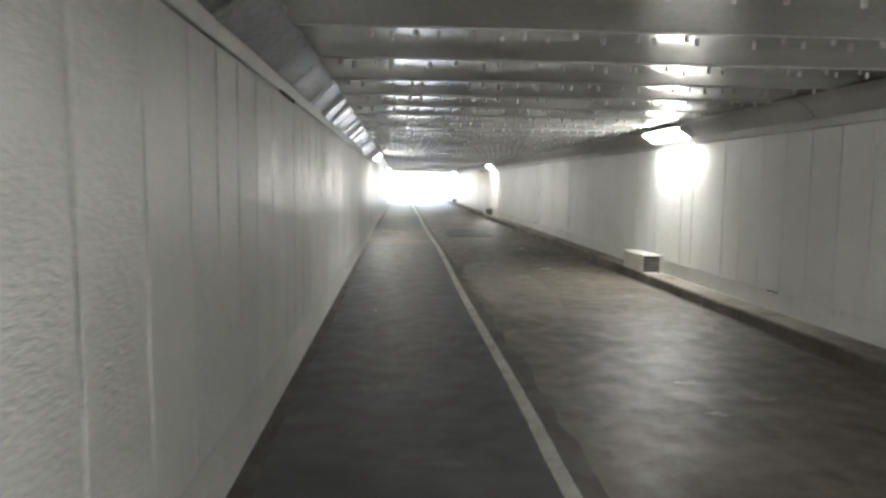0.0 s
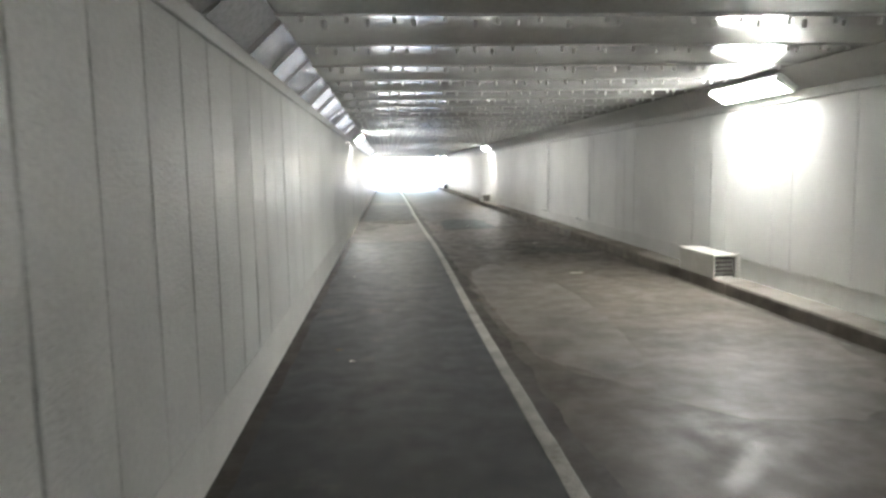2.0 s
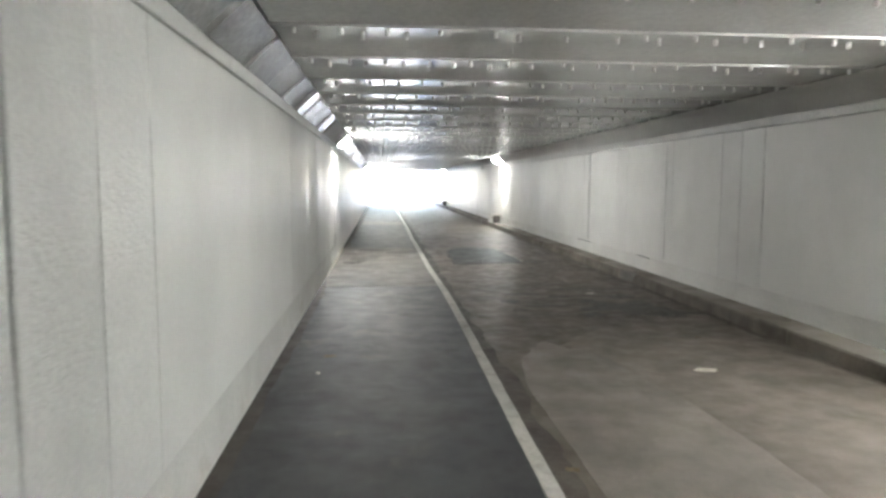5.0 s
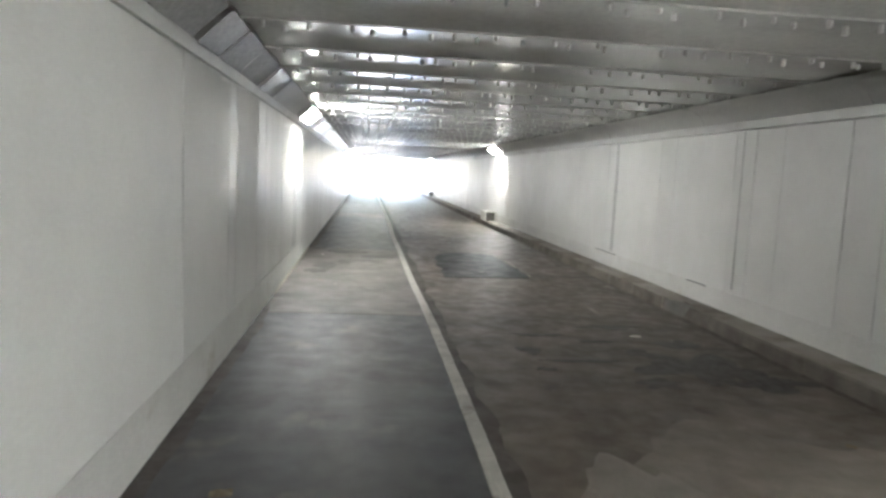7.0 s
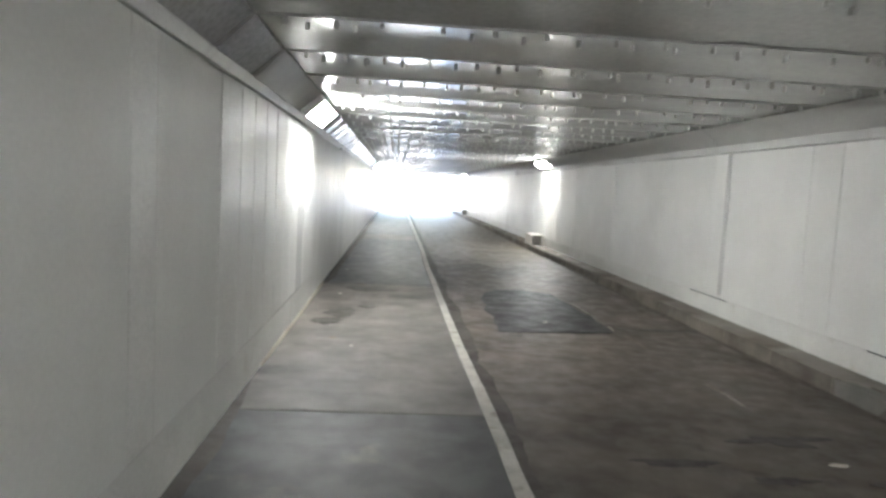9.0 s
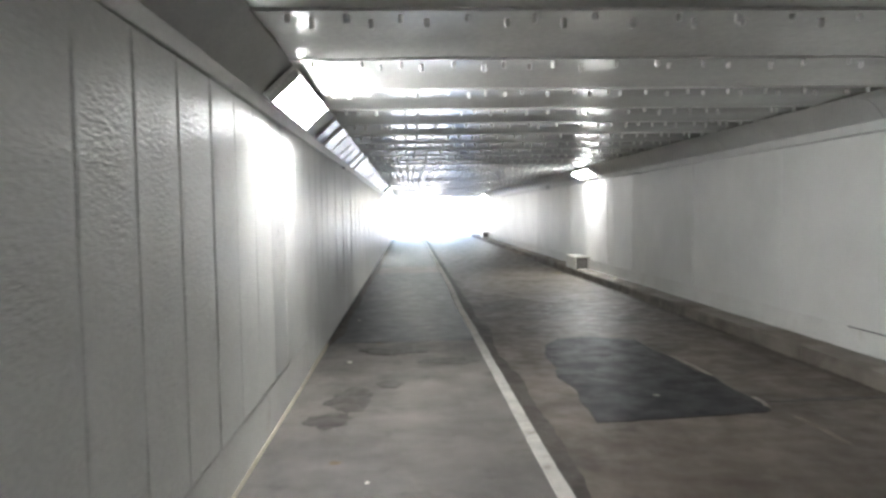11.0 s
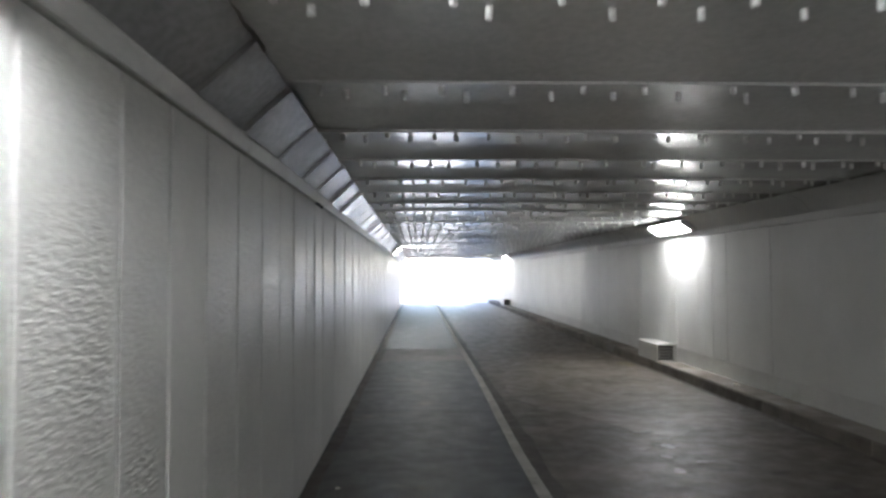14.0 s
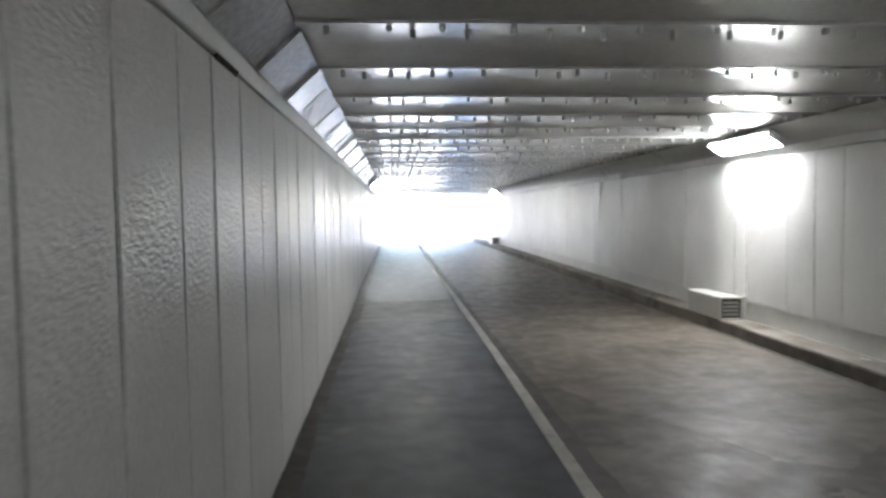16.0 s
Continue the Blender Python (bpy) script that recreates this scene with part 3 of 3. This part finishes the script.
JOINTS_R = [7.13 - PITCH * i for i in range(58, 0, -1)] + [7.13, 7.59, 8.06, 8.49, 9.42, 9.79, 10.79, 11.2, 11.69, 13.91, 14.38, 14.82, 15.72, 16.2, 16.58, 18.0, 18.45, 20.05, 20.45, 22.0, 24.3, 26.9, 28.05, 28.49, 28.98, 29.84, 30.14, 31.6, 34.4, 35.83, 36.2, 38.4, 40.2, 42.9, 46.0, 46.6, 50.1, 52.9]
shown_r = [Y0] + [y for y in JOINTS_R if Y0 + 0.2 < y < Y1 - 0.2] + [Y1]
cache = {}
FOOT_END = 20.9                 # beyond it the left wall has joints down to the ground


def panel_mesh(w, h, gap, flip, material):
    """A wall panel: front proud of the joints, with eased, slightly wandering edges."""
    key = (round(w, 2), round(h, 3), gap, flip, material.name)
    if key not in cache:
        t, e, n = 0.03, 0.006, 9
        a, b = gap / 2, round(w, 2) - gap / 2
        s = -1 if flip else 1
        seed = 7.3 * len(cache)

        def ring(x, inset):
            low = [(a + inset, inset), (b - inset, inset)]
            zs = [inset + (h - 2 * inset) * i / n for i in range(1, n)]
            up = [(b - inset + 0.006 * noise.noise((z * 2.6, seed, 1.0)), z) for z in zs]
            down = [(a + inset + 0.006 * noise.noise((z * 2.6, seed, 9.0)), z) for z in zs[::-1]]
            return [bm.verts.new((x * s, y, z)) for y, z in low + up + [(b - inset, h - inset), (a + inset, h - inset)] + down]

        bm = bmesh.new()
        back, mid, top = ring(-0.004, 0.0), ring(t - e, 0.0), ring(t, e)
        m = len(top)
        for lo, hi in ((back, mid), (mid, top)):
            for i in range(m):
                bm.faces.new((lo[i], lo[(i + 1) % m], hi[(i + 1) % m], hi[i]))
        bm.faces.new(top)
        cache[key] = mesh_of("wall_panel", bm, material)
    return cache[key]


rng = random.Random(31)
for ya, yb in zip(shown_l, shown_l[1:]):
    w = yb - ya
    gap = rng.choice((0.008, 0.012, 0.016))
    plain = w > 0.7 or rng.random() < 0.12
    foot = ZB_L if ya < FOOT_END else 0.05
    if 19.4 < ya < 19.55:
        # a smooth strip, slightly recessed; its grey stands in for weaker grazing light
        piece("wall_panel", panel_mesh(w, ZPL - foot, 0.012, False, M_grey), wall_left, pose(XL - 0.033, ya, foot))
        continue
    piece("wall_panel", panel_mesh(w, ZPL - foot, gap, False, M_plain if plain else M_rough), wall_left, pose(XL - 0.03 + rng.uniform(-0.002, 0.002), ya, foot))
for ya, yb in zip(shown_r, shown_r[1:]):
    w = yb - ya
    gap = rng.choice((0.005, 0.008, 0.012))
    rough_one = any(abs(ya - q) < 0.05 for q in (10.79, 9.42, 7.59, 35.83, 28.49))
    piece("wall_panel", panel_mesh(w, ZP - ZB_R, gap, True, M_rough if rough_one else M_plain), wall_right, pose(XR + 0.03 + rng.uniform(-0.002, 0.002), ya, ZB_R))
part("wall_foot", prism_bm([(XL - 0.032, ZW - 0.01), (XL + 0.006, ZW - 0.01), (XL - 0.006, ZB_L - 0.006), (XL - 0.032, ZB_L - 0.002)], Y0, FOOT_END + 0.04), M_band, wall_left, "smooth white band at the wall's foot")
part("wall_foot", prism_bm([(XR + 0.032, 0.1), (XR + 0.012, 0.1), (XR + 0.012, ZB_R - 0.004), (XR + 0.032, ZB_R - 0.002)], Y0, Y1), M_band, wall_right, "smooth white band at the wall's foot")

# open cracks and lost mortar
for y0, y1, z in ((19.9, 20.86, 0.357), (17.0, 17.46, 0.354), (7.15, 7.36, 0.352)):
    part("crack", prism_bm([(XR + 0.012, z - 0.006), (XR - 0.001, z - 0.004), (XR - 0.001, z + 0.003), (XR + 0.012, z + 0.005)], y0, y1), M_dark, wall_right, "dark open crack")
for y0, y1 in ((4.75, 5.4), (24.45, 24.8)):
    part("lost_mortar", prism_bm([(-0.46, 2.098), (-0.423, 2.1), (-0.417, 2.108), (-0.41, 2.121), (-0.46, 2.118)], y0, y1), M_dark, wall_left, "dark gap where mortar is lost")

# marks on the smooth strip
for pts in (((19.62, 1.3), (19.66, 1.35), (19.72, 1.355), (19.75, 1.32)), ((19.585, 1.22), (19.6, 1.19), (19.585, 1.16)), ((19.785, 1.12), (19.775, 1.06), (19.73, 1.01), (19.66, 0.995), (19.63, 1.005)), ((19.73, 1.25), (19.735, 1.235))):
    cu = bpy.data.curves.new("mark", "CURVE")
    cu.dimensions, cu.bevel_depth, cu.bevel_resolution = "3D", 0.0022, 1
    sp = cu.splines.new("POLY")
    sp.points.add(len(pts) - 1)
    for q, (y, z) in zip(sp.points, pts):
        q.co = (XL - 0.002, y, z, 1)
    tmp = bpy.data.objects.new("mark", cu)
    me = bpy.data.meshes.new_from_object(tmp)
    me.materials.clear()
    me.materials.append(M_grey)
    bpy.data.objects.remove(tmp)
    tagged(piece("paint_drip", me, wall_left), "raised curl of dried paint")

# rounded beads of filler over two of the joints
for y, r in ((20.05, 0.035), (16.42, 0.016)):
    bm = bmesh.new()
    n = 10
    a = [bm.verts.new((XR + 0.002 - 0.8 * r * math.sin(math.pi * i / n), y - r * math.cos(math.pi * i / n), ZB_R + 0.05)) for i in range(n + 1)]
    b = [bm.verts.new((v.co.x + 0.002, v.co.y + 0.01, ZP - 0.01)) for v in a]
    for i in range(n):
        bm.faces.new((a[i], a[i + 1], b[i + 1], b[i]))
    bm.faces.new(a[::-1]), bm.faces.new(b)
    ob = part("filler_bead", bm, M_bead, wall_right, "rounded bead of glossy white filler")
    for f in ob.data.polygons:
        f.use_smooth = len(f.vertices) == 4

# footway slabs
cuts = [Y0, -12.0, -1.1, 16.55, 22.4, 31.15, 33.2, 41.0, 49.0, Y1]
for ya, yb in zip(cuts, cuts[1:]):
    bm = box_bm(XL - 0.02, XS0 + 0.045, ya + 0.006, yb - 0.006, ZW - 0.02, ZW + rng.uniform(-0.002, 0.002), 0.004)
    # dusty slabs, their tone also lifted for the lamp's pool on the floor
    part("footway_slab", bm, M_dusty_lit if ya in (16.55, 31.15) else M_walk, footway, "dusty worn slab in a lamp-lightened tone" if ya in (16.55, 31.15) else "")

# dirt gathered against the wall's foot and into the road edge
def dirt(name, x0, out, z, seed, label, width=0.035, high=0.012, material=M_dirt, lamp_span=()):
    """A low ragged drift, x0 its straight side; the last argument: a stretch of y where it thins out for lamp light."""
    bm = bmesh.new()
    n = 1500
    rows = []
    for j in range(n + 1):
        y = Y0 + (Y1 - Y0) * j / n
        w = width * (1 + 0.4 * noise.noise((y * 0.8, seed, 0.0)) + 0.22 * noise.noise((y * 2.3, seed, 3.0)) + 0.08 * noise.noise((y * 8, seed, 6.0)))
        if lamp_span:
            w *= min(1.0, max(0.08, abs(y - sum(lamp_span) / 2) - (lamp_span[1] - lamp_span[0]) / 2 + 0.5))
        rows.append([bm.verts.new((x0 + out * w * q, y, z + high * h - 0.001)) for q, h in ((0, 1.0), (0.3, 0.6), (1.0, 0.0))])
    for r0, r1 in zip(rows, rows[1:]):
        for i in range(2):
            bm.faces.new((r0[i], r1[i], r1[i + 1], r0[i + 1]))
    structure(name, bm, material, label, "dirt")


dirt("dirt_1", XL, 1, ZW, 1.0, "dark brown dirt along the wall's foot", width=0.15, high=0.01, material=M_silt_shade, lamp_span=(16.9, 22.4))
# brown dirt that also carries the edging's shadow line in its colour
dirt("dirt_2", XS1 - 0.04, 1, 0.0, 5.0, "brown dirt and painted shade along the edging", width=0.19, high=0.01, material=M_silt_shade)
dirt("dirt_3", XK + 0.002, -1, 0.0, 9.0, "dark brown dirt along the kerb's foot", width=0.05)

# edging strip in lengths, which wanders a little from a straight line
BENDS = [(-20, -0.02), (0, -0.03), (3, -0.038), (5.3, -0.014), (8.5, -0.02), (10, -0.01), (12.5, 0.014), (14.5, 0.034), (16.4, 0.034), (18.1, 0.008), (19.5, -0.005), (23, -0.006), (25.2, -0.024), (26.5, -0.004), (29, 0.016), (33, 0.01), (60, 0.0)]


def wander(y):
    return float(np.interp(y, [q[0] for q in BENDS], [q[1] for q in BENDS]))



strip = structure("edging", box_bm(XS0 + 0.045, XS1 - 0.045, Y0, Y1, -0.05, ZW - 0.012), M_joint, "narrow pale concrete edging between footway and road", "kerb")
meshes = []
for i in range(4):
    L = 0.996
    bm = bmesh.new()
    n = 8
    prof = [(XS0 + 0.003, -0.02), (XS1, -0.02), (XS1, ZW + 0.001), (XS1 - 0.006, ZW + 0.007), (XS0 + 0.008, ZW + 0.006), (XS0 + 0.003, ZW)]
    rings = []
    for j in range(n + 1):
        y = L * j / n
        dx = 0.006 * noise.noise((y * 2.5, i * 5.0, 0.3))
        rings.append([bm.verts.new((x + dx * (1 if x > XS0 + 0.02 else 0.3) + 0.003 * noise.noise((y * 9, x * 50, i)), y, z + 0.002 * noise.noise((y * 7, i * 3.0, x * 30)))) for x, z in prof])
    for r0, r1 in zip(rings, rings[1:]):
        for q in range(6):
            bm.faces.new((r0[q], r1[q], r1[(q + 1) % 6], r0[(q + 1) % 6]))
    bm.faces.new(rings[0]), bm.faces.new(rings[-1][::-1])
    meshes.append(mesh_of("edging_stone", bm, M_strip))
for k in range(int(Y1 - Y0)):
    # each stone is turned about its own near end
    bend = wander(Y0 + k) - wander(Y0 + k + 1)
    piece("edging_stone", meshes[rng.randrange(4)], strip, Matrix.Translation((XS0, 0, 0)) @ pose(wander(Y0 + k) + rng.uniform(-0.002, 0.002), Y0 + k + 0.002, rng.uniform(-0.002, 0.002), rz=math.degrees(bend)) @ Matrix.Translation((-XS0, 0, 0)))

# kerb stones along the right wall
kerb = structure("kerb", box_bm(XK + 0.03, XR + 0.04, Y0, Y1, -0.01, ZK - 0.015), M_joint, "dusty raised concrete kerb along the wall", "kerb")
meshes = []
for i in range(6):
    L, n = 0.905, 7
    bm = bmesh.new()
    prof = [(XK, -0.01), (XR + 0.02, -0.01), (XR + 0.02, ZK), (XK + 0.14, ZK + 0.001), (XK + 0.018, ZK), (XK + 0.003, ZK - 0.016)]
    rings = []
    for j in range(n + 1):
        y = L * j / n
        chip = 0.03 * max(0, noise.noise((y * 4, i * 7.0, 2.0)) - 0.15) if i < 4 else (0.09 * max(0, math.sin(y * 5 + i)) if i == 5 else 0.0)
        rings.append([bm.verts.new((x + 0.008 * noise.noise((y * 3, i * 4.0, z * 9)) + (chip if x < XK + 0.1 and z > 0.05 else 0), y, z - (chip * 0.5 if x < XK + 0.1 and z > 0.1 else 0) + (0.004 * noise.noise((y * 4, x * 12, i)) if z > 0 else 0))) for x, z in prof])
    for r0, r1 in zip(rings, rings[1:]):
        for q in range(6):
            bm.faces.new((r0[q], r1[q], r1[(q + 1) % 6], r0[(q + 1) % 6]))
    bm.faces.new(rings[0]), bm.faces.new(rings[-1][::-1])
    me = mesh_of("kerb_stone", bm, M_kerb)
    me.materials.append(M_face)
    # sides turned to the road take the darker brown
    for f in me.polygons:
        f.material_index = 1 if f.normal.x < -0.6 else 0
    meshes.append(me)
k = 0
y = Y0
while y < Y1 - 0.5:
    broken = 15.6 < y < 16.5 or 31.9 < y < 32.8
    near_unit = any(a - 0.9 < y < a + 1.0 for a in (10.4, 29.84, 49.25))
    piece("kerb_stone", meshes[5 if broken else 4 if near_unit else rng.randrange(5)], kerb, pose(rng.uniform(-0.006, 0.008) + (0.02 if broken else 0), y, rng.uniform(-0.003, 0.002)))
    y += 0.912
